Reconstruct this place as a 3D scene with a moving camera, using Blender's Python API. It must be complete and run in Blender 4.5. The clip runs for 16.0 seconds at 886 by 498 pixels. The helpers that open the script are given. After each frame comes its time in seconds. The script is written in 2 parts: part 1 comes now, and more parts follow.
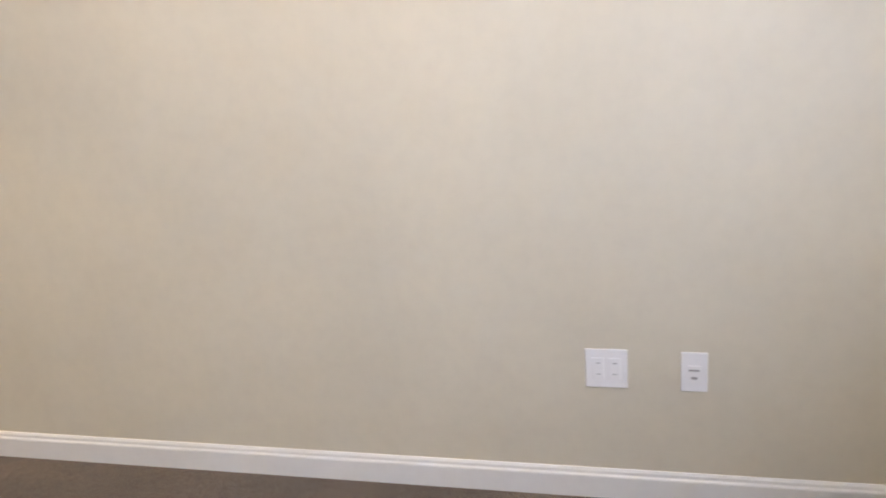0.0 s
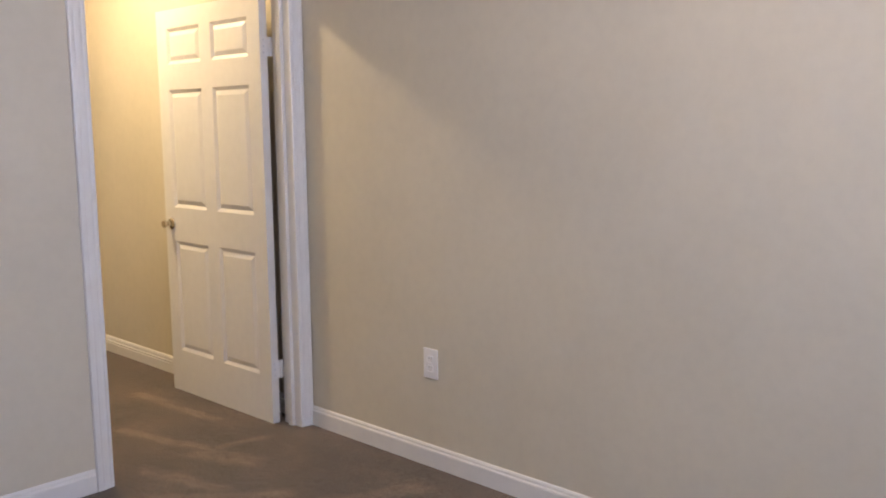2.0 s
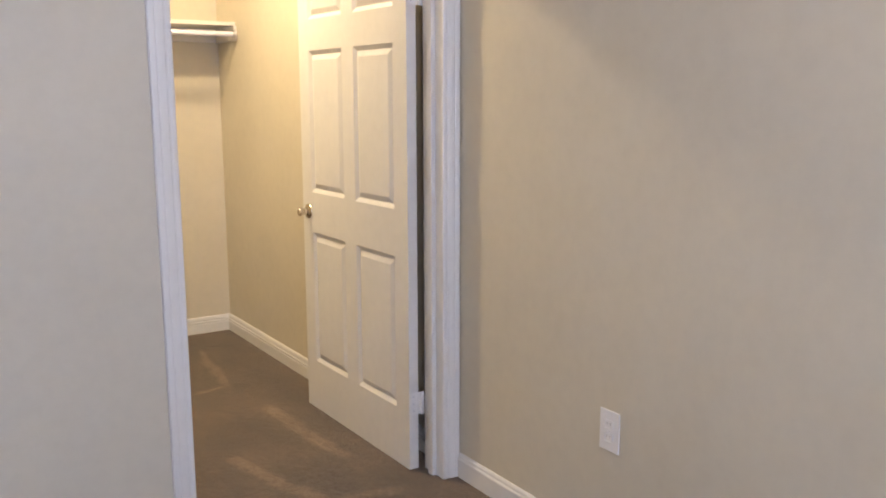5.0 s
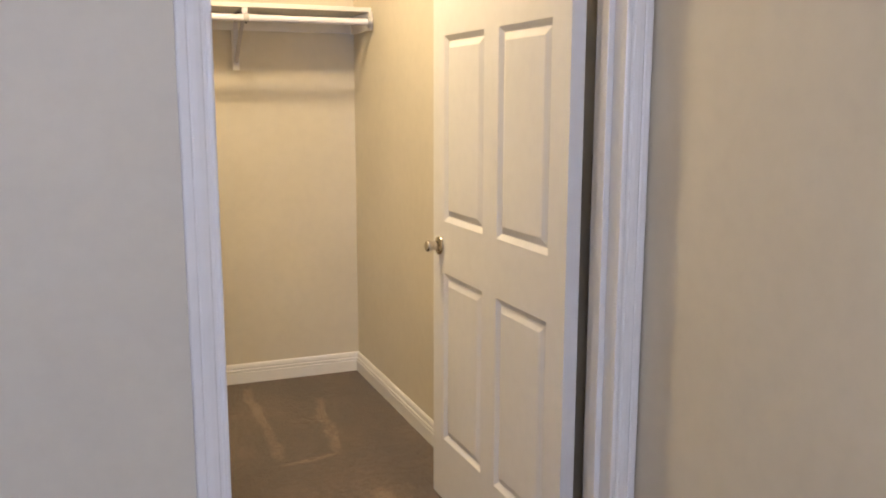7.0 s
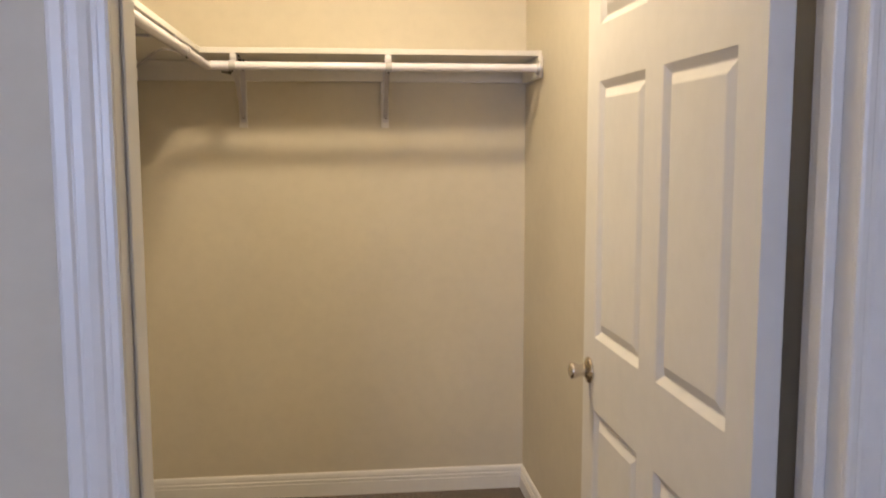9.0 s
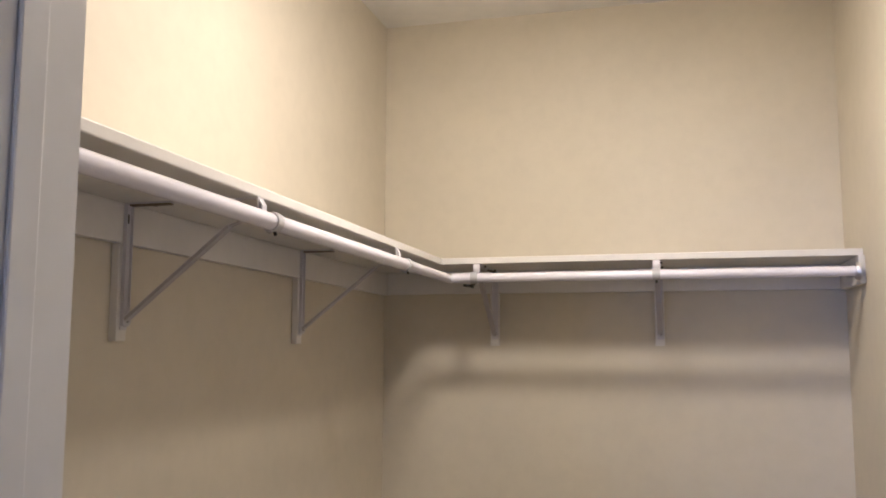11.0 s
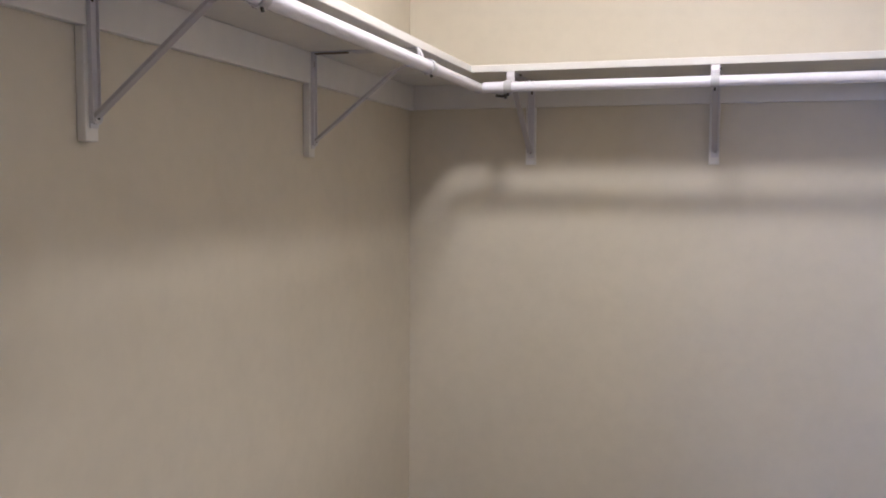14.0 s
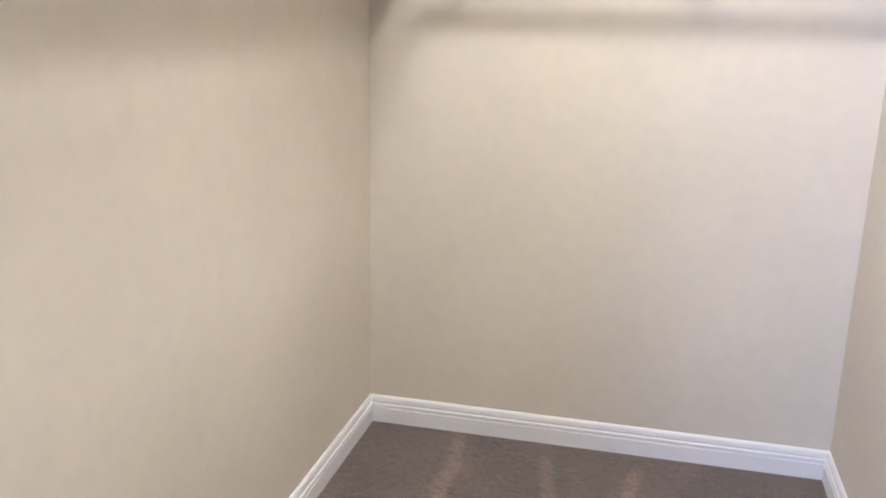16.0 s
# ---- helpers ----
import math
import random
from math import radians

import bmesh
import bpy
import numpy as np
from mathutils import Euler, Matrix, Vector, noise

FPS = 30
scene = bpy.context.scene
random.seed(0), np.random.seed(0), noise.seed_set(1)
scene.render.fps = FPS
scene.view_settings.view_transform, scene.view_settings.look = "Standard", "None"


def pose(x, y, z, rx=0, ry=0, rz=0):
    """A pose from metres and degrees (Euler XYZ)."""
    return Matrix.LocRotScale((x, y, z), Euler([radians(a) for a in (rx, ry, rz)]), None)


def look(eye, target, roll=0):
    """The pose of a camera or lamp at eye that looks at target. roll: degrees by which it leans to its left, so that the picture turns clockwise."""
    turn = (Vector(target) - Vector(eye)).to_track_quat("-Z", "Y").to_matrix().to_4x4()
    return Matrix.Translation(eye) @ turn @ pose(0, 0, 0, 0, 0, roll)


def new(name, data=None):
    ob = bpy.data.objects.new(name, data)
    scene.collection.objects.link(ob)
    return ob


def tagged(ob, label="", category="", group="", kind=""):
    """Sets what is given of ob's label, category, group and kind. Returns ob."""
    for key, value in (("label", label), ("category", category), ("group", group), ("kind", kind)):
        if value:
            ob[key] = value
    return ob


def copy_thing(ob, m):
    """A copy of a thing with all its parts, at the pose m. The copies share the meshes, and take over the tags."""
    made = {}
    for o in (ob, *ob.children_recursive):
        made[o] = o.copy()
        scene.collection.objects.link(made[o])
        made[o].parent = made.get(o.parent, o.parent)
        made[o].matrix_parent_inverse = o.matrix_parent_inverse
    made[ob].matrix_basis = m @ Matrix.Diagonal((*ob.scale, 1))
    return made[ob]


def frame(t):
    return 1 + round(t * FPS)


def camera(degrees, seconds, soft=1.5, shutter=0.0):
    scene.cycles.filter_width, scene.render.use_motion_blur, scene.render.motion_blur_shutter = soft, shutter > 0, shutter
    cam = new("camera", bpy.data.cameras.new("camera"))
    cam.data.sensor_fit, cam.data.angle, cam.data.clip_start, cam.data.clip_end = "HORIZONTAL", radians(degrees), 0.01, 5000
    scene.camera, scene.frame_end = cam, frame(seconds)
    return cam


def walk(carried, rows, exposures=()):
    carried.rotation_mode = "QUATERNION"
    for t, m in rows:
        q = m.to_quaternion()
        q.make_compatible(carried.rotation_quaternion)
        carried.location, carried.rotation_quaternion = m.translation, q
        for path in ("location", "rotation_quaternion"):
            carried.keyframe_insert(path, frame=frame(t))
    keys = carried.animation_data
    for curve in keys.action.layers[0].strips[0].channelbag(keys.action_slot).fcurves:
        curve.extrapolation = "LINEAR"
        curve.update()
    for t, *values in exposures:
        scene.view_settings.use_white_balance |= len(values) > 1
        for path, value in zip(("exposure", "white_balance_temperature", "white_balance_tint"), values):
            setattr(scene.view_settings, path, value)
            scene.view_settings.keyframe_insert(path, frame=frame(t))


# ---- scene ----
cam = camera(53.9, 16.0, 1.8, 0.2)
EXPOSURES = [(0.0, 1.13, 7000, 12), (0.5, 1.12, 6850, 13), (1.0, 1.03, 6700, 13), (1.5, 0.71, 6570, 16), (2.0, 0.54, 6550, 18), (2.5, 0.56, 6550, 18), (3.0, 0.77, 6500, 17), (5.5, 0.65, 6400, 16), (6.5, 0.54, 6350, 17),
             (7.5, 0.55, 6250, 17), (8.5, 0.55, 6180, 17), (9.5, -0.14, 5650, 20), (10.0, -0.02, 5380, 22), (12.5, -0.13, 4540, 24), (13.5, -0.11, 4530, 24), (14.0, 0.14, 4520, 24),
             (14.5, 0.72, 4510, 24), (15.0, 0.78, 4510, 24), (15.5, 1.05, 4500, 23), (16.0, 1.12, 4470, 23)]
PATH = [
    (0, (-2.291, -3.371, 1.505), (-0.446, -2.872, 0.915), -4.6),
    (0.2, (-2.321, -3.305, 1.503), (-0.505, -2.682, 0.943), -4.8),
    (0.5, (-2.426, -3.216, 1.498), (-0.652, -2.422, 1.023), -3.5),
    (1, (-2.616, -3.201, 1.411), (-0.908, -2.214, 1.078), -0.8),
    (1.5, (-2.574, -3.253, 1.407), (-1.01, -2.04, 1.124), -0.9),
    (2, (-2.548, -3.289, 1.419), (-1.106, -1.929, 1.147), -0.5),
    (2.5, (-2.506, -3.26, 1.412), (-1.142, -1.825, 1.131), -0.1),
    (3, (-2.356, -3.153, 1.42), (-1.036, -1.688, 1.084), -0.6),
    (3.2, (-2.275, -3.101, 1.436), (-0.978, -1.614, 1.107), -1.1),
    (5.3, (-1.7, -2.495, 1.446), (-0.652, -0.824, 1.112), 0.3),
    (5.5, (-1.635, -2.403, 1.453), (-0.61, -0.714, 1.141), 0.3),
    (6, (-1.488, -2.216, 1.453), (-0.568, -0.472, 1.12), -0.6),
    (6.5, (-1.358, -2.036, 1.447), (-0.559, -0.227, 1.146), 0.6),
    (7, (-1.249, -1.787, 1.428), (-0.514, 0.042, 1.09), 0.1),
    (7.5, (-1.131, -1.593, 1.438), (-0.432, 0.25, 1.1), -1.3),
    (8, (-0.957, -1.446, 1.442), (-0.435, 0.456, 1.106), -1.0),
    (8.5, (-0.823, -1.295, 1.446), (-0.479, 0.649, 1.124), 0.2),
    (9, (-0.746, -1.085, 1.475), (-0.525, 0.89, 1.249), -0.1),
    (9.5, (-0.639, -0.903, 1.511), (-0.646, 1.096, 1.464), -1.0),
    (10, (-0.523, -0.743, 1.533), (-0.824, 1.233, 1.607), -0.6),
    (10.2, (-0.505, -0.699, 1.542), (-0.879, 1.263, 1.656), -0.2),
    (12.3, (-0.542, -0.315, 1.57), (-1.13, 1.578, 1.833), 0.4),
    (12.5, (-0.547, -0.309, 1.564), (-1.144, 1.59, 1.761), 0.5),
    (13, (-0.55, -0.293, 1.545), (-1.17, 1.607, 1.625), 0.6),
    (13.5, (-0.551, -0.272, 1.526), (-1.168, 1.629, 1.483), 0.2),
    (14, (-0.552, -0.265, 1.505), (-1.159, 1.635, 1.354), 0.3),
    (14.5, (-0.569, -0.261, 1.488), (-1.136, 1.644, 1.266), 0.2),
    (15, (-0.603, -0.257, 1.486), (-1.11, 1.654, 1.186), 0.1),
    (15.5, (-0.555, -0.267, 1.452), (-1.087, 1.62, 1.055), 0.4),
    (16, (-0.631, -0.265, 1.468), (-1.082, 1.611, 0.943), 1.2),
]
walk(cam, [(t, look(eye, target, roll)) for t, eye, target, roll in PATH], EXPOSURES)

# ---- world and lights ----
world = bpy.data.worlds.new("world")
scene.world = world
world.use_nodes = True
wn = world.node_tree.nodes
sky = wn.new("ShaderNodeTexSky")
sky.sky_type, sky.sun_disc, sky.sun_elevation, sky.sun_rotation = "NISHITA", False, radians(38), radians(70)
world.node_tree.links.new(sky.outputs["Color"], wn["Background"].inputs["Color"])
wn["Background"].inputs["Strength"].default_value = 0.12
sun = new("sun", bpy.data.lights.new("sun", "SUN"))
sun.data.energy, sun.data.angle, sun.data.color = 2.5, radians(0.5), (1.0, 0.95, 0.87)
sun.rotation_euler = (radians(52), 0, radians(110))

# rooms: the bedroom is south of the door wall, the closet north of it
CLG = 2.782
BW, BS = -4.7, -4.5            # bedroom west and south walls
CW, CN, CE = -1.575, 2.56, 0.012  # closet west, north, east walls
OL, OR, OT = -1.017, -0.074, 2.052  # door opening between the jambs
DY = 0.115                     # thickness of the door wall
WX0, WX1, WZ0, WZ1 = -3.0, -1.2, 0.85, 2.15  # bedroom window

window_light = new("window_light", bpy.data.lights.new("window_light", "AREA"))
window_light.data.shape, window_light.data.size, window_light.data.size_y = "RECTANGLE", WX1 - WX0, WZ1 - WZ0
window_light.data.energy, window_light.data.color = 50, (0.53, 0.67, 1.0)
window_light.matrix_world = look(((WX0 + WX1) / 2, BS - 0.14, (WZ0 + WZ1) / 2), ((WX0 + WX1) / 2, 0, 3.7))

ROOM_LAMP = (-1.5, -2.5, 2.66)
room_light = new("room_light", bpy.data.lights.new("room_light", "POINT"))
room_light.data.energy, room_light.data.color, room_light.data.shadow_soft_size = 28, (1.0, 0.83, 0.65), 0.12
room_light.location = ROOM_LAMP
LAMP = (-0.76, 1.28, 2.74)
closet_light = new("closet_light", bpy.data.lights.new("closet_light", "AREA"))
closet_light.data.shape, closet_light.data.size = "DISK", 0.28
closet_light.data.energy, closet_light.data.color = 26, (1.0, 0.795, 0.475)
closet_glow = new("closet_glow", bpy.data.lights.new("closet_glow", "POINT"))
closet_glow.data.energy, closet_glow.data.color, closet_glow.data.shadow_soft_size = 11, (1.0, 0.795, 0.475), 0.115
closet_glow.location = (LAMP[0], LAMP[1], LAMP[2] - 0.075)
closet_light.location = LAMP


# ---- materials ----
def material(name, color, rough=0.6, metal=0.0):
    m = bpy.data.materials.new(name)
    m.use_nodes = True
    b = m.node_tree.nodes["Principled BSDF"]
    b.inputs["Base Color"].default_value = (*color, 1)
    b.inputs["Roughness"].default_value, b.inputs["Metallic"].default_value = rough, metal
    return m, m.node_tree.nodes, m.node_tree.links, b


def noise_node(n, l, scale, detail=4, stretch=None, rough=0.55):
    tc = n.new("ShaderNodeTexCoord")
    tex = n.new("ShaderNodeTexNoise")
    tex.inputs["Scale"].default_value, tex.inputs["Detail"].default_value, tex.inputs["Roughness"].default_value = scale, detail, rough
    if stretch:
        mp = n.new("ShaderNodeMapping")
        mp.inputs["Rotation"].default_value = (0, 0, stretch[3])
        mp.inputs["Scale"].default_value = stretch[:3]
        l.new(tc.outputs["Object"], mp.inputs["Vector"])
        l.new(mp.outputs["Vector"], tex.inputs["Vector"])
    else:
        l.new(tc.outputs["Object"], tex.inputs["Vector"])
    return tex


def ramp(n, l, source, stops):
    r = n.new("ShaderNodeValToRGB")
    e = r.color_ramp.elements
    while len(e) < len(stops):
        e.new(0.5)
    for el, (p, c) in zip(e, stops):
        el.position, el.color = p, (*c, 1) if len(c) == 3 else c
    l.new(source, r.inputs["Fac"])
    return r


def mixed(n, l, a, b, fac=1.0, mode="MULTIPLY"):
    m = n.new("ShaderNodeMix")
    m.data_type, m.blend_type = "RGBA", mode
    if isinstance(fac, float):
        m.inputs[0].default_value = fac
    else:
        l.new(fac, m.inputs[0])
    l.new(a, m.inputs[6])
    l.new(b, m.inputs[7])
    return m.outputs[2]


def bumped(n, l, b, height, strength, distance, normal=None):
    k = n.new("ShaderNodeBump")
    k.inputs["Strength"].default_value, k.inputs["Distance"].default_value = strength, distance
    l.new(height, k.inputs["Height"])
    if normal:
        l.new(normal, k.inputs["Normal"])
    l.new(k.outputs["Normal"], b.inputs["Normal"])
    return k.outputs["Normal"]


def paint(name, color, rough, spread=0.03, peel=0.25):
    m, n, l, b = material(name, color, rough)
    lo = tuple(c * (1 - spread) for c in color)
    hi = tuple(min(1, c * (1 + spread)) for c in color)
    big = noise_node(n, l, 1.7, 3)
    r = ramp(n, l, big.outputs["Fac"], [(0.35, lo), (0.65, hi)])
    fine = noise_node(n, l, 22, 5)
    r2 = ramp(n, l, fine.outputs["Fac"], [(0.3, (0.965,) * 3), (0.6, (1, 1, 1))])
    l.new(mixed(n, l, r.outputs["Color"], r2.outputs["Color"]), b.inputs["Base Color"])
    skin = noise_node(n, l, 190, 2)
    nm = bumped(n, l, b, skin.outputs["Fac"], peel, 0.0006)
    wave = noise_node(n, l, 3.5, 2)
    bumped(n, l, b, wave.outputs["Fac"], 0.12, 0.01, nm)
    return m


WALL = paint("beige_wall_paint", (0.60, 0.546, 0.430), 0.62)
CEIL = paint("ceiling_paint", (0.74, 0.72, 0.68), 0.85, peel=0.5)
TRIM = paint("white_trim_paint", (0.74, 0.725, 0.69), 0.34, 0.015, 0.06)
DOORP = paint("door_paint", (0.72, 0.705, 0.665), 0.38, 0.02, 0.12)
SHELFP = paint("shelf_paint", (0.70, 0.675, 0.63), 0.45, 0.03, 0.15)
ENAMEL = paint("bracket_enamel", (0.60, 0.58, 0.60), 0.35, 0.02, 0.05)
# bracket enamel darkened to hold the shade that falls on the braces
SHADED_BRACE = paint("shaded_brace_enamel", (0.42, 0.395, 0.40), 0.42, 0.02, 0.05)
RODP = paint("rod_enamel", (0.72, 0.70, 0.76), 0.22, 0.01, 0.02)
PLASTIC = paint("plate_plastic", (0.80, 0.79, 0.78), 0.3, 0.01, 0.02)
NICKEL, *_ = material("satin_nickel", (0.62, 0.55, 0.46), 0.16, 1.0)
STRAP, *_ = material("dark_strap", (0.13, 0.10, 0.08), 0.7)
STEEL, *_ = material("dull_zinc", (0.55, 0.54, 0.54), 0.40, 0.9)
DARK, *_ = material("dark_slot", (0.02, 0.02, 0.02), 0.6)
CLIP, *_ = material("grey_clip_plastic", (0.42, 0.41, 0.43), 0.45)
SLOT, *_ = material("grey_slot", (0.30, 0.29, 0.28), 0.6)
GLASS, gn, gl, gb = material("window_glass", (1, 1, 1), 0.0)
gb.inputs["Transmission Weight"].default_value = 1.0


# strokes that a vacuum cleaner left in the pile: start, end, half width
STROKES = [(-0.30, 2.20, -0.385, 1.50, 0.024), (-0.385, 1.50, -0.64, 1.46, 0.018), (-0.605, 2.45, -0.615, 1.50, 0.022), (-0.345, 1.12, -0.28, 0.35, 0.034),
           (-1.22, 2.52, -1.19, 1.85, 0.026), (-0.90, 2.45, -0.83, 1.80, 0.024), (-0.69, 0.62, -0.44, -0.25, 0.030), (-0.62, 0.11, -0.47, -0.28, 0.045),
           (-0.86, 0.09, -0.72, -0.41, 0.040), (-0.52, 0.07, -0.20, 0.00, 0.028), (-0.55, -0.76, -0.15, -0.97, 0.050), (-1.0, -0.2, -0.55, -0.62, 0.040)]


def carpet():
    m, n, l, b = material("brown_cut_pile_carpet", (0.2, 0.16, 0.13), 0.95)
    b.inputs["Sheen Weight"].default_value = 0.2
    b.inputs["Sheen Roughness"].default_value = 0.6
    tuft = noise_node(n, l, 150, 5, rough=0.8)
    base = ramp(n, l, tuft.outputs["Fac"], [(0.33, (0.040, 0.025, 0.015)), (0.48, (0.107, 0.071, 0.043)), (0.66, (0.232, 0.165, 0.108))])
    clump = noise_node(n, l, 38, 4)
    c2 = ramp(n, l, clump.outputs["Fac"], [(0.32, (0.78,) * 3), (0.66, (1.10,) * 3)])
    a = mixed(n, l, base.outputs["Color"], c2.outputs["Color"])
    nap = noise_node(n, l, 3.4, 4, (1.0, 0.7, 1, 0.5), 0.6)
    c3 = ramp(n, l, nap.outputs["Fac"], [(0.34, (0.72,) * 3), (0.46, (0.86,) * 3), (0.54, (1.00,) * 3), (0.66, (1.22,) * 3)])
    a = mixed(n, l, a, c3.outputs["Color"])
    tc = n.new("ShaderNodeTexCoord")
    wob = noise_node(n, l, 5.0, 3)
    off = n.new("ShaderNodeVectorMath")
    off.operation = "MULTIPLY_ADD"
    l.new(wob.outputs["Color"], off.inputs[0])
    off.inputs[1].default_value = (0.10, 0.10, 0)
    l.new(tc.outputs["Object"], off.inputs[2])

    def step(value, lo, hi):
        r = n.new("ShaderNodeMapRange")
        r.interpolation_type = "SMOOTHSTEP"
        r.inputs["From Min"].default_value, r.inputs["From Max"].default_value = lo, hi
        l.new(value, r.inputs["Value"])
        return r.outputs["Result"]

    def calc(kind, p, q=None):
        r = n.new("ShaderNodeMath")
        r.operation = kind
        l.new(p, r.inputs[0])
        if q:
            l.new(q, r.inputs[1])
        return r.outputs[0]

    total = None
    for ax, ay, bx, by, w in STROKES:
        d = Vector((bx - ax, by - ay, 0))
        length = d.length
        d.normalize()
        rel = n.new("ShaderNodeVectorMath")
        rel.operation = "SUBTRACT"
        l.new(off.outputs[0], rel.inputs[0])
        rel.inputs[1].default_value = (ax + 0.05, ay + 0.05, 0)
        dots = []
        for way in (d, Vector((-d.y, d.x, 0))):
            k = n.new("ShaderNodeVectorMath")
            k.operation = "DOT_PRODUCT"
            l.new(rel.outputs[0], k.inputs[0])
            k.inputs[1].default_value = way
            dots.append(k.outputs["Value"])
        side = step(calc("ABSOLUTE", dots[1]), w * 1.6, w * 0.3)
        ends = calc("MULTIPLY", step(dots[0], -0.03, 0.04), step(dots[0], length + 0.04, length - 0.10))
        mask = calc("MULTIPLY", side, ends)
        total = mask if total is None else calc("MAXIMUM", total, mask)
    worn = calc("MULTIPLY", total, step(clump.outputs["Fac"], 0.10, 0.50))
    c4 = ramp(n, l, worn, [(0.0, (1.0,) * 3), (1.0, (1.74, 1.84, 1.88))])
    a = mixed(n, l, a, c4.outputs["Color"])
    l.new(a, b.inputs["Base Color"])
    nm = bumped(n, l, b, tuft.outputs["Fac"], 1.0, 0.008)
    bumped(n, l, b, clump.outputs["Fac"], 0.6, 0.015, nm)
    return m


CARPET = carpet()


# ---- mesh helpers ----
def mesh_ob(name, bm, mat, parent=None, label="", smooth=False):
    bmesh.ops.recalc_face_normals(bm, faces=bm.faces)
    me = bpy.data.meshes.new(name)
    if smooth:
        for f in bm.faces:
            f.smooth = True
    bm.to_mesh(me)
    bm.free()
    me.materials.append(mat)
    ob = new(name, me)
    ob.parent = parent
    if label:
        ob["label"] = label
    return ob


def add_box(bm, x0, y0, z0, x1, y1, z1, bevel=0.0, segments=2):
    r = bmesh.ops.create_cube(bm, size=1)
    for v in r["verts"]:
        v.co = Vector(((x0 + x1) / 2 + v.co.x * (x1 - x0), (y0 + y1) / 2 + v.co.y * (y1 - y0), (z0 + z1) / 2 + v.co.z * (z1 - z0)))
    if bevel:
        edges = list({e for v in r["verts"] for e in v.link_edges})
        bmesh.ops.bevel(bm, geom=edges, offset=bevel, segments=segments, affect="EDGES", profile=0.5)


def box(name, mat, a, b, parent=None, label="", bevel=0.0):
    bm = bmesh.new()
    add_box(bm, *a, *b, bevel)
    return mesh_ob(name, bm, mat, parent, label)


def add_rod(bm, a, b, r, sides=24, r2=None):
    a, b = Vector(a), Vector(b)
    d = b - a
    m = Matrix.Translation((a + b) / 2) @ d.to_track_quat("Z", "Y").to_matrix().to_4x4()
    bmesh.ops.create_cone(bm, cap_ends=True, segments=sides, radius1=r, radius2=r if r2 is None else r2, depth=d.length, matrix=m)


def moulding(name, mat, profile, start, along, out, up, length, m0=0.0, m1=0.0, label=""):
    """A strip with a profile of (out, up) points; m0, m1: how far each end is cut back per metre of out (mitre on out)."""
    bm = bmesh.new()
    start, along, out, up = map(Vector, (start, along, out, up))
    rings = []
    for s, m in ((0.0, m0), (length, -m1)):
        rings.append([bm.verts.new(start + along * (s + m * o) + out * o + up * u) for o, u in profile])
    k = len(profile)
    for i in range(k):
        bm.faces.new((rings[0][i], rings[0][(i + 1) % k], rings[1][(i + 1) % k], rings[1][i]))
    bm.faces.new(rings[0])
    bm.faces.new(rings[1][::-1])
    return tagged(mesh_ob(name, bm, mat, None, label), kind="structure")


def lathe(bm, pts, m, sides=32):
    rings = []
    for r, z in pts:
        rings.append([bm.verts.new(m @ Vector((r * math.cos(2 * math.pi * i / sides), r * math.sin(2 * math.pi * i / sides), z))) for i in range(sides)])
    for a, b in zip(rings, rings[1:]):
        for i in range(sides):
            bm.faces.new((a[i], a[(i + 1) % sides], b[(i + 1) % sides], b[i]))
    bm.faces.new(rings[0][::-1])
    bm.faces.new(rings[-1])


# ---- structure ----
def structure(name, mat, a, b, label):
    return tagged(box(name, mat, a, b, None, label), kind="structure")


structure("floor", CARPET, (BW - 0.12, BS - 0.12, -0.1), (0.2, CN + 0.12, 0.0), "wall-to-wall brown cut-pile carpet with vacuum marks")
structure("ceiling", CEIL, (BW - 0.12, BS - 0.12, CLG), (0.2, DY / 2, CLG + 0.1), "flat off-white painted bedroom ceiling")
structure("ceiling", CEIL, (BW - 0.12, DY / 2, CLG), (0.2, CN + 0.12, CLG + 0.1), "flat off-white painted closet ceiling")
structure("wall_east", WALL, (0.0, BS, 0), (0.12, DY / 2, CLG), "long beige painted bedroom wall")
structure("wall_closet_east", WALL, (CE, DY / 2, 0), (0.132, CN, CLG), "beige painted closet side wall behind the open door")
structure("wall_closet_north", WALL, (CW - 0.12, CN, 0), (0.132, CN + 0.12, CLG), "beige painted closet back wall under the shelf")
structure("wall_closet_west", WALL, (CW - 0.12, DY, 0), (CW, CN, CLG), "beige painted closet side wall with a long shelf")
JT = 0.018
structure("wall_door", WALL, (BW, 0, 0), (OL - JT, DY, CLG), "beige painted wall beside the closet doorway")
structure("wall_door_header", WALL, (OL - JT, 0, OT + JT), (0.0, DY, CLG), "beige painted wall above the closet doorway")
structure("wall_door_stub", WALL, (OR + JT, 0, 0), (0.0, DY, OT + JT), "narrow beige wall end beside the hinge jamb")
structure("wall_west", WALL, (BW - 0.12, BS, 0), (BW, DY, CLG), "beige painted bedroom wall")
structure("wall_south", WALL, (BW - 0.12, BS - 0.12, 0), (WX0, BS, CLG), "beige painted wall beside the window")
structure("wall_south", WALL, (WX1, BS - 0.12, 0), (0.12, BS, CLG), "beige painted wall beside the window")
structure("wall_south", WALL, (WX0, BS - 0.12, 0), (WX1, BS, WZ0), "beige painted wall under the window")
structure("wall_south", WALL, (WX0, BS - 0.12, WZ1), (WX1, BS, CLG), "beige painted wall above the window")

win = tagged(new("window_1"), "white framed bedroom window with a centre mullion", kind="structure")
bm = bmesh.new()
F = 0.05
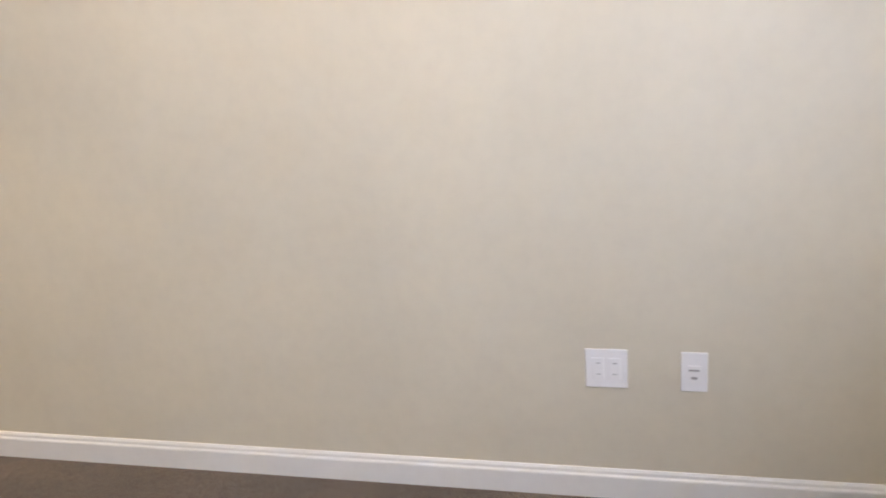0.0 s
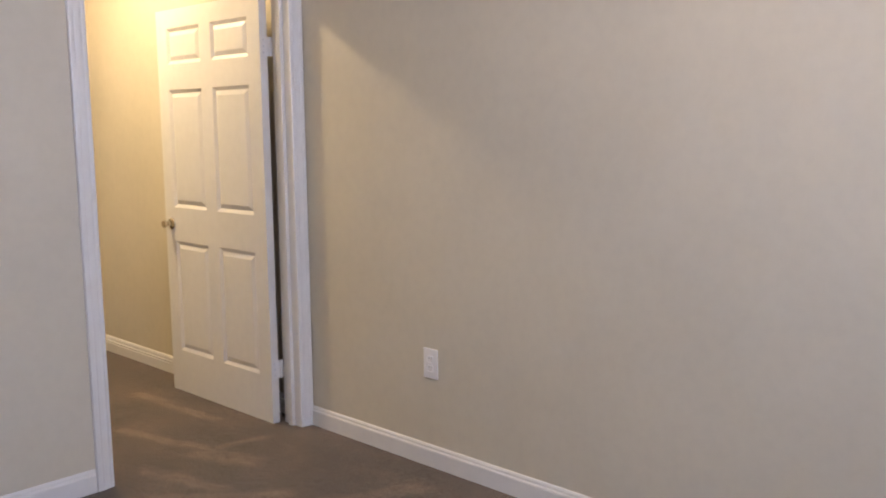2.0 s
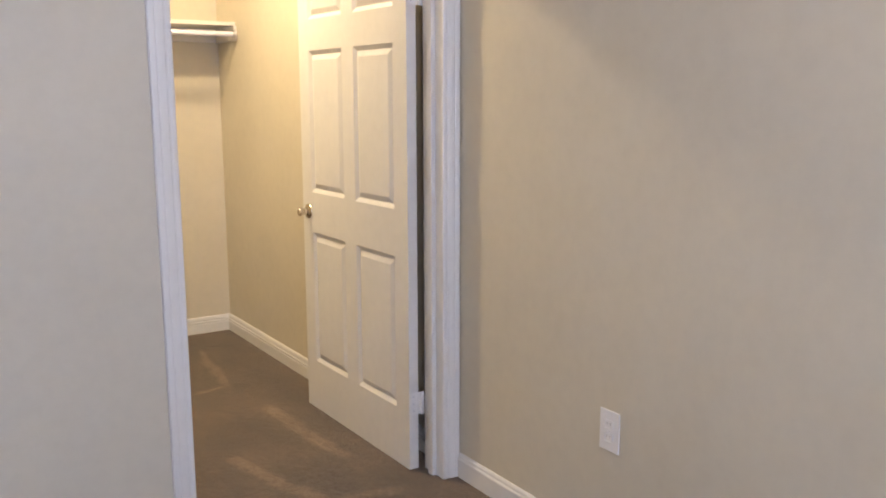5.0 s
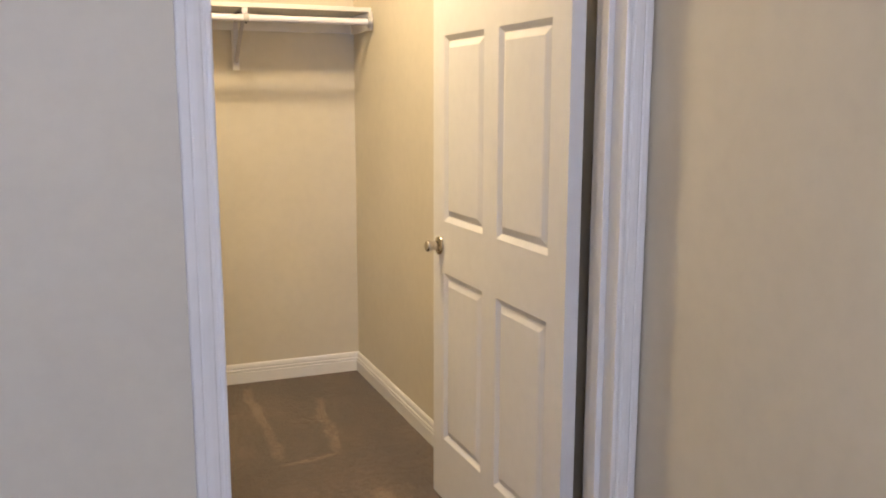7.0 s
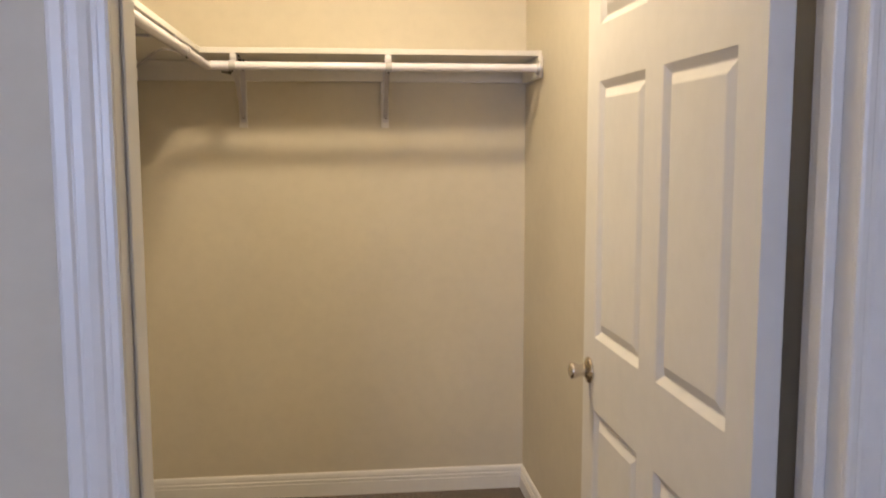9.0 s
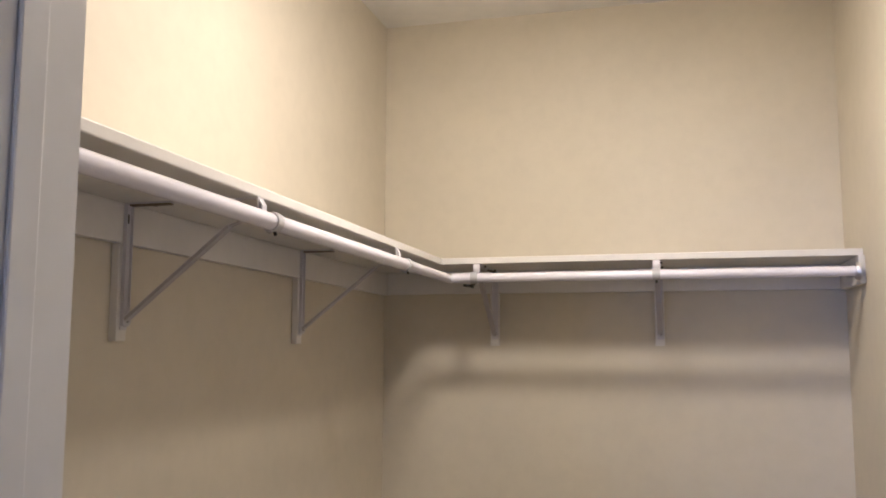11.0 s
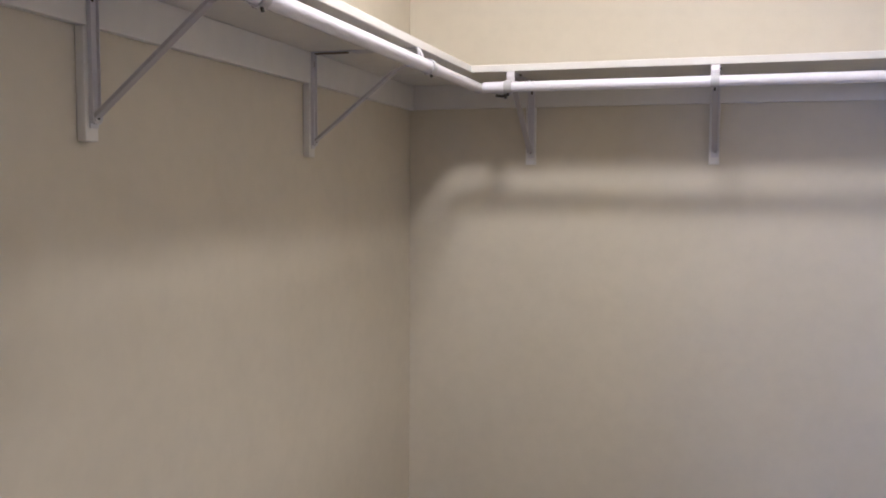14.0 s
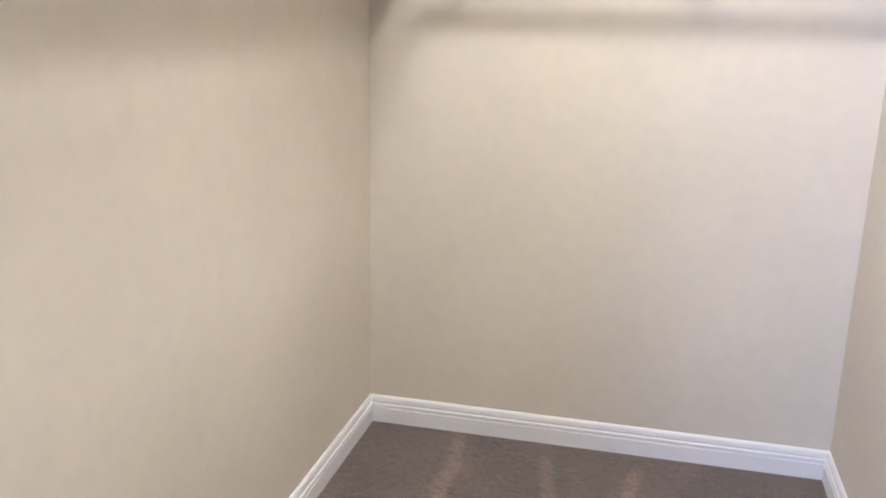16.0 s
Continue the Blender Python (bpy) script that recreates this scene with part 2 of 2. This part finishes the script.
for a, b in (((WX0, WZ0), (WX1, WZ0 + F)), ((WX0, WZ1 - F), (WX1, WZ1)), ((WX0, WZ0 + F), (WX0 + F, WZ1 - F)), ((WX1 - F, WZ0 + F), (WX1, WZ1 - F)),
             (((WX0 + WX1) / 2 - F / 2, WZ0 + F), ((WX0 + WX1) / 2 + F / 2, WZ1 - F))):
    add_box(bm, a[0], BS - 0.09, a[1], b[0], BS - 0.04, b[1])
mesh_ob("window_frame", bm, TRIM, win)
for x0, x1 in ((WX0 + F, (WX0 + WX1) / 2 - F / 2), ((WX0 + WX1) / 2 + F / 2, WX1 - F)):
    p = box("pane", GLASS, (x0, BS - 0.068, WZ0 + F), (x1, BS - 0.064, WZ1 - F), win)
    p.visible_shadow = False
box("window_sill", TRIM, (WX0 - 0.03, BS - 0.039, WZ0 - 0.02), (WX1 + 0.03, BS + 0.05, WZ0 - 0.001), win, bevel=0.004)

# baseboards: flat face, two small steps and a rounded top
def base_profile(BH):
    return [(0, 0), (0.0150, 0), (0.0150, BH * 0.545), (0.0105, BH * 0.565), (0.0105, BH * 0.60), (0.0145, BH * 0.62), (0.0140, BH * 0.70),
            (0.0085, BH * 0.725), (0.0085, BH * 0.76), (0.0110, BH * 0.79), (0.0085, BH * 0.93), (0.0040, BH), (0, BH)]


BASE, CBASE = [(0, 0), (0.0145, 0), (0.0145, 0.068), (0.0135, 0.073), (0.0095, 0.078), (0.0085, 0.087), (0.0040, 0.094), (0, 0.094)], base_profile(0.101)
CASW = 0.0745
z3, up = (0, 0, 0), (0, 0, 1)
moulding("baseboard", TRIM, BASE, (0, -0.017, 0), (0, -1, 0), (-1, 0, 0), up, -BS - 0.017, 0, 1, "white moulded baseboard along the long wall")
moulding("baseboard", TRIM, BASE, (OL - CASW, 0, 0), (-1, 0, 0), (0, -1, 0), up, OL - CASW - BW, 0, 1, "white moulded baseboard beside the door casing")
moulding("baseboard", TRIM, BASE, (BW, 0, 0), (0, -1, 0), (1, 0, 0), up, -BS, 1, 1, "white moulded baseboard")
moulding("baseboard", TRIM, BASE, (BW, BS, 0), (1, 0, 0), (0, 1, 0), up, -BW, 1, 1, "white moulded baseboard under the window")
moulding("baseboard", TRIM, CBASE, (CE, DY, 0), (0, 1, 0), (-1, 0, 0), up, CN - DY, 0, 1, "white moulded baseboard in the closet")
moulding("baseboard", TRIM, CBASE, (CE, CN, 0), (-1, 0, 0), (0, -1, 0), up, CE - CW, 1, 1, "white moulded baseboard along the closet back wall")
moulding("baseboard", TRIM, CBASE, (CW, CN, 0), (0, -1, 0), (1, 0, 0), up, CN - DY, 1, 1, "white moulded baseboard in the closet")
moulding("baseboard", TRIM, CBASE, (CW, DY, 0), (1, 0, 0), (0, 1, 0), up, OL - CASW - CW, 1, 0, "white moulded baseboard beside the closet doorway")

# door frame: jambs, stops and moulded casings
for name, a, b in (("trim_jamb", (OL - JT, 0, 0), (OL, DY, OT)), ("trim_jamb", (OR, 0, 0), (OR + JT, DY, OT)), ("trim_head_jamb", (OL - JT, 0, OT), (OR + JT, DY, OT + JT))):
    structure(name, TRIM, a, b, "white painted door jamb")
for a, b in (((OL, 0.040, 0), (OL + 0.005, 0.073, OT)), ((OR - 0.018, 0.040, 0), (OR, 0.073, OT)), ((OL + 0.005, 0.040, OT - 0.011), (OR - 0.018, 0.073, OT))):
    tagged(box("trim_stop", TRIM, a, b, None, "white painted door stop strip", 0.0025), kind="structure")
RV = 0.0005  # reveal of the jamb edge
# (across from the opening, depth)
CASING = [(0, 0), (0, 0.008), (0.004, 0.0105), (0.012, 0.0105), (0.015, 0.0085), (0.020, 0.0090), (0.024, 0.0125), (0.034, 0.0150),
          (0.044, 0.0155), (0.048, 0.0135), (0.052, 0.0165), (0.064, 0.0175), (0.068, 0.0160), (0.070, 0.0125), (0.070, 0)]


def casing(side, y, sign):
    """Three mitred pieces round the opening on the face y; sign: the way the depth goes."""
    x0, x1, top = OL - RV, OR + RV, OT + RV
    for kind in ("left", "right", "head"):
        bm = bmesh.new()
        lo, hi = [], []
        for w, d in CASING:
            if kind == "left":
                lo.append((x0 - w, y + sign * d, 0)), hi.append((x0 - w, y + sign * d, top + w))
            elif kind == "right":
                lo.append((x1 + w, y + sign * d, 0)), hi.append((x1 + w, y + sign * d, top + w))
            else:
                lo.append((x0 - w, y + sign * d, top + w)), hi.append((x1 + w, y + sign * d, top + w))
        a, b = [bm.verts.new(p) for p in lo], [bm.verts.new(p) for p in hi]
        for i in range(len(a)):
            j = (i + 1) % len(a)
            bm.faces.new((a[i], a[j], b[j], b[i]))
        bm.faces.new(a), bm.faces.new(b[::-1])
        tagged(mesh_ob("trim_casing", bm, TRIM, None, "white moulded door casing " + side), kind="structure")


casing("facing the bedroom", 0.0, -1)
casing("facing the closet", DY, 1)


# ---- door ----
def six_panel_door():
    """Stands open at a right angle into the closet: its length runs north, its face looks west."""
    root = tagged(new("door_1"), "open white six-panel closet door with a nickel knob", "door", kind="structure")
    W, H, T = 0.918, 2.030, 0.040
    # origin: the hinge edge, west face; local u north, v into the thickness (east), z up
    stile, mull = 0.096, 0.098
    pw = (W - 2 * stile - mull) / 2
    cols = ((stile, stile + pw), (stile + pw + mull, W - stile))
    rows = ((0.220, 0.824), (1.004, 1.622), (1.752, 1.936))
    us = sorted({0, W, *[v for c in cols for v in c]})
    foot = -0.011   # the slab brushes the pile
    zs = sorted({foot, H, *[v for r in rows for v in r]})
    holes = {(c[0], r[0]) for c in cols for r in rows}
    bm = bmesh.new()
    verts = {}

    def vert(u, v, z):
        key = (round(u, 5), round(v, 5), round(z, 5))
        if key not in verts:
            verts[key] = bm.verts.new((v, u, z))
        return verts[key]

    for u0, u1 in zip(us, us[1:]):
        for za, zb in zip(zs, zs[1:]):
            if (u0, za) in holes:
                ins = ((0.0, 0.0), (0.0025, 0.0012), (0.017, 0.0100), (0.0185, 0.0100), (0.0185, 0.017))
                for face in (0, 1):
                    ring = None
                    for d, dep in ins:
                        v = dep if face == 0 else T - dep
                        nxt = [vert(u0 + d, v, za + d), vert(u1 - d, v, za + d), vert(u1 - d, v, zb - d), vert(u0 + d, v, zb - d)]
                        if ring:
                            for i in range(4):
                                j = (i + 1) % 4
                                bm.faces.new((ring[i], ring[j], nxt[j], nxt[i]))
                        ring = nxt
                    bm.faces.new(ring)
            else:
                for v in (0, T):
                    bm.faces.new((vert(u0, v, za), vert(u1, v, za), vert(u1, v, zb), vert(u0, v, zb)))
    for za, zb in zip(zs, zs[1:]):
        for u in (0, W):
            bm.faces.new((vert(u, 0, za), vert(u, T, za), vert(u, T, zb), vert(u, 0, zb)))
    for u0, u1 in zip(us, us[1:]):
        for z in (foot, H):
            bm.faces.new((vert(u0, 0, z), vert(u0, T, z), vert(u1, T, z), vert(u1, 0, z)))
    mesh_ob("slab", bm, DOORP, root)
    for c in cols:
        for r in rows:
            bm = bmesh.new()
            rings = []
            g = 0.0185
            for d, dep in ((0, 0.0165), (0, 0.0102), (0.0015, 0.0102), (0.021, 0.0024), (0.024, 0.0018)):
                a0, a1, b0, b1 = c[0] + g + d, c[1] - g - d, r[0] + g + d, r[1] - g - d
                rings.append([bm.verts.new((dep, u, z)) for u, z in ((a0, b0), (a1, b0), (a1, b1), (a0, b1))])
            for p, q in zip(rings, rings[1:]):
                for i in range(4):
                    j = (i + 1) % 4
                    bm.faces.new((p[i], p[j], q[j], q[i]))
            bm.faces.new(rings[-1])
            bm.faces.new(rings[0][::-1])
            mesh_ob("panel", bm, DOORP, root)
    # a knob on both faces
    hu, hz = W - 0.062, 0.915
    for s in (-1, 1):
        x = 0 if s < 0 else T
        handle = bmesh.new()
        m = Matrix.Translation((x, hu, hz)) @ Matrix.Rotation(radians(-90 if s < 0 else 90), 4, "Y")
        lathe(handle, [(0.031, 0), (0.033, 0.002), (0.033, 0.005), (0.029, 0.009), (0.015, 0.012), (0.0125, 0.016)], m)
        hd = mesh_ob("door_handle", handle, NICKEL, root, "satin nickel door knob", smooth=True)
        knob = bmesh.new()
        lathe(knob, [(0.0165, 0.014), (0.0145, 0.019), (0.0145, 0.027), (0.0175, 0.034), (0.0198, 0.041), (0.0198, 0.047), (0.0180, 0.0515), (0.0140, 0.0530), (0.004, 0.0533)], m)
        mesh_ob("knob", knob, NICKEL, hd, smooth=True)
    # latch plate on the free edge
    box("latch_plate", NICKEL, (T / 2 - 0.0125, W, hz - 0.028), (T / 2 + 0.0125, W + 0.0015, hz + 0.028), root)
    # hinges: a leaf on the edge of the slab, a leaf on the jamb, and the pin between them
    for z0 in (0.211, 1.748):
        bm = bmesh.new()
        add_box(bm, 0.004, -0.0025, z0, T + 0.002, 0, z0 + 0.089, 0.0008)
        add_box(bm, T - 0.002, -0.0045, z0, T + 0.0255, -0.0020, z0 + 0.089, 0.0008)
        for i in range(5):
            add_rod(bm, (T + 0.010, -0.005, z0 + i * 0.0178 + 0.0005), (T + 0.010, -0.005, z0 + (i + 1) * 0.0178 - 0.0005), 0.0062, 14)
        hg = mesh_ob("hinge", bm, TRIM, root, "white painted door hinge")
        for dz in (0.016, 0.045, 0.073):
            bs = bmesh.new()
            add_rod(bs, (0.018, -0.0036, z0 + dz), (0.018, -0.0020, z0 + dz), 0.0035, 12)
            mesh_ob("screw", bs, STEEL, hg)
    root.matrix_basis = pose(-0.1395, 0.130, 0.014, 0, 0, 0.4)
    return root


six_panel_door()

# ---- closet shelves ----
SB, ST, SD = 1.832, 0.021, 0.305   # underside, thickness, depth
SFY, SFX = CN - SD, CW + SD        # front edges of the back and the side shelf
CLB = 1.752                        # bottom of the cleats


# the side shelf rises a little towards the doorway
TILT = Matrix.Translation((0, SFY, SB)) @ Matrix.Rotation(radians(-0.4), 4, "X") @ Matrix.Translation((0, -SFY, -SB))


def shelf(name, board, cleats, label):
    root = tagged(new(name), label, "shelf")
    box("board", SHELFP, *board, root, "", 0.0025)
    for c in cleats:
        box("cleat", SHELFP, *c, root, "white painted support strip on the wall", 0.002)
    return root


shelf("closet_shelf", ((CW + 0.001, SFY, SB), (CE - 0.001, CN - 0.001, SB + ST)),
      [((CW + 0.019, CN - 0.019, CLB), (CE - 0.019, CN - 0.0005, SB - 0.0005)), ((CE - 0.0185, SFY - 0.02, CLB - 0.004), (CE - 0.0005, CN - 0.001, SB - 0.0005))],
      "white painted closet shelf along the back wall")
shelf("closet_shelf", ((CW + 0.001, DY + 0.002, SB), (SFX, SFY - 0.001, SB + ST)),
      [((CW + 0.0005, DY + 0.002, CLB), (CW + 0.0185, CN - 0.001, SB - 0.0005))],
      "white painted closet shelf along the side wall").matrix_basis = TILT

RZ, RR = 1.7835, 0.0150
RY, RX = SFY - 0.028, SFX + 0.028


def rod(a, b, label, socket=None, seam=None):
    root = tagged(new("closet_rod"), label, "closet rod")
    bm = bmesh.new()
    add_rod(bm, a, b, RR, 32)
    mesh_ob("tube", bm, RODP, root, smooth=False)
    if seam:
        bm = bmesh.new()
        add_rod(bm, *seam, RR + 0.0012, 32)
        mesh_ob("sleeve", bm, RODP, root)
    if socket:
        bm = bmesh.new()
        add_rod(bm, *socket, 0.027, 28, 0.024)
        mesh_ob("socket", bm, STEEL, root, "metal rod socket")
    return root


rod((RX + RR + 0.001, RY, RZ), (CE - 0.020, RY, RZ), "white enamelled closet rod under the back shelf", ((CE - 0.0188, RY, RZ), (CE - 0.030, RY, RZ)),
    ((RX + RR + 0.001, RY, RZ), (RX + 0.085, RY, RZ)))
rod((RX, DY + 0.004, RZ), (RX, RY + RR, RZ), "white enamelled closet rod under the side shelf", None, ((RX, DY + 0.004, RZ), (RX, 1.835, RZ))).matrix_basis = TILT


def bracket(foot):
    """Wall plane at y=0, room towards -y, x across; z=0 is the shelf's underside."""
    root = tagged(new("shelf_bracket"), "white metal shelf and rod bracket on a painted wood strip", "bracket", "brackets under the closet shelves")
    box("backing_strip", SHELFP, (-0.0165, -0.0180, foot), (0.0155, -0.0005, CLB - SB - 0.0005), root, "white painted wood strip", 0.002)
    bm = bmesh.new()   # folded vertical arm
    add_box(bm, -0.0085, -0.0215, foot + 0.022, 0.0125, -0.0192, -0.001, 0.0006)
    add_box(bm, -0.0085, -0.0275, foot + 0.030, -0.0069, -0.0213, -0.001, 0.0004)
    add_box(bm, 0.0109, -0.0275, foot + 0.030, 0.0125, -0.0213, -0.001, 0.0004)
    mesh_ob("vertical_arm", bm, ENAMEL, root)
    bm = bmesh.new()   # arm under the shelf, with its front lip that carries the rod
    add_box(bm, -0.0075, -(SD - 0.004), -0.0030, 0.0095, -0.0216, -0.0006, 0.0006)
    add_box(bm, -0.0075, -0.2600, -0.0070, -0.0059, -0.1350, -0.0030, 0.0004)
    add_box(bm, 0.0079, -0.2600, -0.0070, 0.0095, -0.1350, -0.0030, 0.0004)
    mesh_ob("shelf_arm", bm, ENAMEL, root)
    # short dark strip under the wall end of the arm
    box("strap", STRAP, (-0.0060, -0.1180, -0.0068), (0.0080, -0.0285, -0.0034), root, "dark strap under the shelf arm", 0.001)
    rc = Vector((0, -(SD + 0.028), RZ - SB))
    bm = bmesh.new()   # hook under the rod
    n = 14
    prev = None
    pts = [(-(SD - 0.004), -0.0018), (-(SD + 0.001), -0.0018), (rc.y + RR + 0.0030, -0.016)] + [(rc.y + (RR + 0.0032) * math.cos(a), rc.z - (RR + 0.0032) * math.sin(a)) for a in [i * math.pi * 0.95 / n for i in range(n + 1)]]
    for i, (y, z) in enumerate(pts):
        t = Vector(pts[min(i + 1, len(pts) - 1)]) - Vector(pts[max(i - 1, 0)])
        t.normalize()
        ny, nz = -t.y, t.x
        ring = [bm.verts.new((x, y + s * ny * 0.0012, z + s * nz * 0.0012)) for x, s in ((-0.009, -1), (0.009, -1), (0.009, 1), (-0.009, 1))]
        if prev:
            for k in range(4):
                bm.faces.new((prev[k], prev[(k + 1) % 4], ring[(k + 1) % 4], ring[k]))
        else:
            bm.faces.new(ring)
        prev = ring
    bm.faces.new(prev[::-1])
    hook = mesh_ob("rod_hook", bm, ENAMEL, root)
    box("tab", ENAMEL, (-0.012, -(SD + 0.0035), RZ - SB + 0.004), (0.012, -(SD + 0.0012), -0.0002), root, "", 0.0006)
    bm = bmesh.new()   # steel clip over the rod
    prev = None
    for i in range(n + 1):
        a = -1.45 + math.pi * 0.85 * i / n
        ring = [bm.verts.new((x, rc.y - r * math.cos(a), rc.z - r * math.sin(a))) for x, r in ((-0.0115, RR + 0.0008), (0.0115, RR + 0.0008), (0.0115, RR + 0.0046), (-0.0115, RR + 0.0046))]
        if prev:
            for k in range(4):
                bm.faces.new((prev[k], prev[(k + 1) % 4], ring[(k + 1) % 4], ring[k]))
        else:
            bm.faces.new(ring)
        prev = ring
    bm.faces.new(prev[::-1])
    mesh_ob("clip", bm, CLIP, hook, "grey rod clip")
    bm = bmesh.new()
    add_rod(bm, (0, rc.y - 0.008, rc.z - RR - 0.010), (0, rc.y - 0.004, rc.z - RR - 0.001), 0.0032, 10)
    mesh_ob("screw", bm, DARK, hook)
    bm = bmesh.new()   # diagonal brace, with the shelf's shade put into its colour
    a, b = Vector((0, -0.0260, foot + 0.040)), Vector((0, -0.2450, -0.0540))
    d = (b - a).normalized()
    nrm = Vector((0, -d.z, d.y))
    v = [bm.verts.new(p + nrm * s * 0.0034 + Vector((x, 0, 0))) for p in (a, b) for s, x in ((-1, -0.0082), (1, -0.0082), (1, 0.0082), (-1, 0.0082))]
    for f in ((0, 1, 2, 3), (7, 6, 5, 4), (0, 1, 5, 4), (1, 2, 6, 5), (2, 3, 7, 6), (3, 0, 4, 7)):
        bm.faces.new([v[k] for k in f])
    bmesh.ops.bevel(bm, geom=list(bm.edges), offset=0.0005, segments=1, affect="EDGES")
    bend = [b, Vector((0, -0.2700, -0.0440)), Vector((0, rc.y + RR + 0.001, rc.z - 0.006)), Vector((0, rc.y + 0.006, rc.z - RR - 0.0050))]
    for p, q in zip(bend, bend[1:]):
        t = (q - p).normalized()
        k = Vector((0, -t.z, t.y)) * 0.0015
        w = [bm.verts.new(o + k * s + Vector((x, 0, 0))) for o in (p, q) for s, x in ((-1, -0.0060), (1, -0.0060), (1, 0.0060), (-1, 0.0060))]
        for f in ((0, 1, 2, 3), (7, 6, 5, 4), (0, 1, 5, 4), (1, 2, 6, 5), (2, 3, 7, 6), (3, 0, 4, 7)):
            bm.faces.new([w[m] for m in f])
    mesh_ob("brace", bm, SHADED_BRACE, root)
    eyelet = Matrix.Translation((0.0025, -0.0286, foot + 0.040)) @ Matrix.Rotation(radians(90), 4, "X")
    bm = bmesh.new()
    lathe(bm, [(0.0100, 0), (0.0098, 0.0018), (0.0075, 0.0024), (0.0055, 0.0008), (0.0001, 0.0006)], eyelet, 16)
    rivet = mesh_ob("rivet", bm, STEEL, root, "dull zinc rivet")
    bm = bmesh.new()
    lathe(bm, [(0.0042, 0.0005), (0.0040, 0.0012), (0.0001, 0.0013)], eyelet, 12)
    mesh_ob("eye", bm, DARK, rivet)
    box("slot", DARK, (0.0000, -0.0222, -0.040), (0.0055, -0.0215, -0.022), root)
    bm = bmesh.new()
    add_rod(bm, (0.0025, -0.0286, foot + 0.040), (0.0025, -0.0200, foot + 0.040), 0.0120, 24)
    mesh_ob("pivot", bm, ENAMEL, root)
    for y in (-0.075, -0.235):
        bm = bmesh.new()
        add_rod(bm, (0.013, y, -0.0065), (0.013, y, -0.0002), 0.0035, 10)
        mesh_ob("screw", bm, DARK, root, "dark screw head")
    return root


first = bracket(1.566 - SB)
first.matrix_basis = pose(-1.151, CN, SB)
copy_thing(first, pose(-0.579, CN, SB))
bracket(1.562 - SB).matrix_basis = pose(CW, 0.953, SB + 0.009, 0, 0, 90)
copy_thing(first, pose(CW, 1.774, SB + 0.0034, 0, 0, 90))

# ---- closet ceiling lamp ----
for place, label in ((LAMP, "flush closet ceiling lamp with a metal pan"), (ROOM_LAMP, "flush bedroom ceiling lamp with a metal pan")):
    lamp = tagged(new("ceiling_lamp"), label, "lamp")
    bm = bmesh.new()
    lathe(bm, [(0.11, 0), (0.11, -0.012), (0.10, -0.018), (0.02, -0.020)], Matrix.Translation((place[0], place[1], CLG - 0.0005)), 40)
    mesh_ob("pan", bm, PLASTIC, lamp)


# ---- wall plates ----
def plate(kind, y, z, label):
    """A plate on the long wall; local x into the room (-x), y along the wall."""
    w, h = {"outlet": (0.082, 0.128), "double": (0.118, 0.118), "jack": (0.072, 0.118)}[kind]
    name = {"outlet": "wall_outlet", "double": "double_wall_plate", "jack": "wall_jack"}[kind]
    root = tagged(new(name), label, "outlet")
    bm = bmesh.new()
    add_box(bm, -0.0055, y - w / 2, z - h / 2, -0.0003, y + w / 2, z + h / 2, 0.002, 3)
    mesh_ob("cover", bm, PLASTIC, root)
    if kind == "outlet":
        for dz in (-0.0195, 0.0195):
            bm = bmesh.new()
            add_box(bm, -0.0075, y - 0.0165, z + dz - 0.0140, -0.0050, y + 0.0165, z + dz + 0.0140, 0.0045, 3)
            s = mesh_ob("socket", bm, PLASTIC, root)
            for dy in (-0.0063, 0.0063):
                box("slot", SLOT, (-0.0078, y + dy - 0.0011, z + dz - 0.001), (-0.0073, y + dy + 0.0011, z + dz + 0.007), s)
        bm = bmesh.new()
        add_rod(bm, (-0.0067, y, z), (-0.005, y, z), 0.0032, 12)
        mesh_ob("screw", bm, PLASTIC, root)
    elif kind == "double":
        for dy in (-0.0232, 0.0232):
            bm = bmesh.new()
            add_box(bm, -0.0075, y + dy - 0.0165, z - 0.033, -0.0050, y + dy + 0.0165, z + 0.033, 0.001, 1)
            s = mesh_ob("insert", bm, PLASTIC, root)
            for dz in (-0.017, 0.017):
                box("slot", SLOT, (-0.0078, y + dy - 0.006, z + dz - 0.0012), (-0.0073, y + dy + 0.006, z + dz + 0.0012), s)
    else:
        bm = bmesh.new()
        add_box(bm, -0.0085, y - 0.017, z - 0.002, -0.0050, y + 0.017, z + 0.020, 0.001, 1)
        s = mesh_ob("insert", bm, PLASTIC, root)
        box("slot", SLOT, (-0.0088, y - 0.014, z + 0.004), (-0.0083, y + 0.014, z + 0.009), s)
        box("slot", SLOT, (-0.0060, y - 0.008, z - 0.022), (-0.0053, y + 0.008, z - 0.014), root)
    return root


plate("outlet", -0.813, 0.448, "white duplex wall outlet near the closet doorway")
plate("double", -3.203, 0.418, "white double-gang wall plate above the baseboard")
plate("jack", -3.443, 0.415, "white single wall plate with a jack beside the double plate")

screw = tagged(new("rod_screw"), "dark steel screw hanging under the closet rod", "screw")
bm = bmesh.new()
add_rod(bm, (-1.190, RY + 0.004, RZ - RR - 0.008), (-1.165, RY + 0.004, RZ - RR - 0.011), 0.0042, 10)
add_rod(bm, (-1.160, RY + 0.004, RZ - RR - 0.018), (-1.160, RY + 0.004, RZ - RR - 0.0015), 0.0045, 10)
add_rod(bm, (-1.170, RY + 0.004, RZ - RR - 0.009), (-1.158, RY + 0.004, RZ - RR - 0.009), 0.0035, 10)
mesh_ob("shank", bm, DARK, screw)
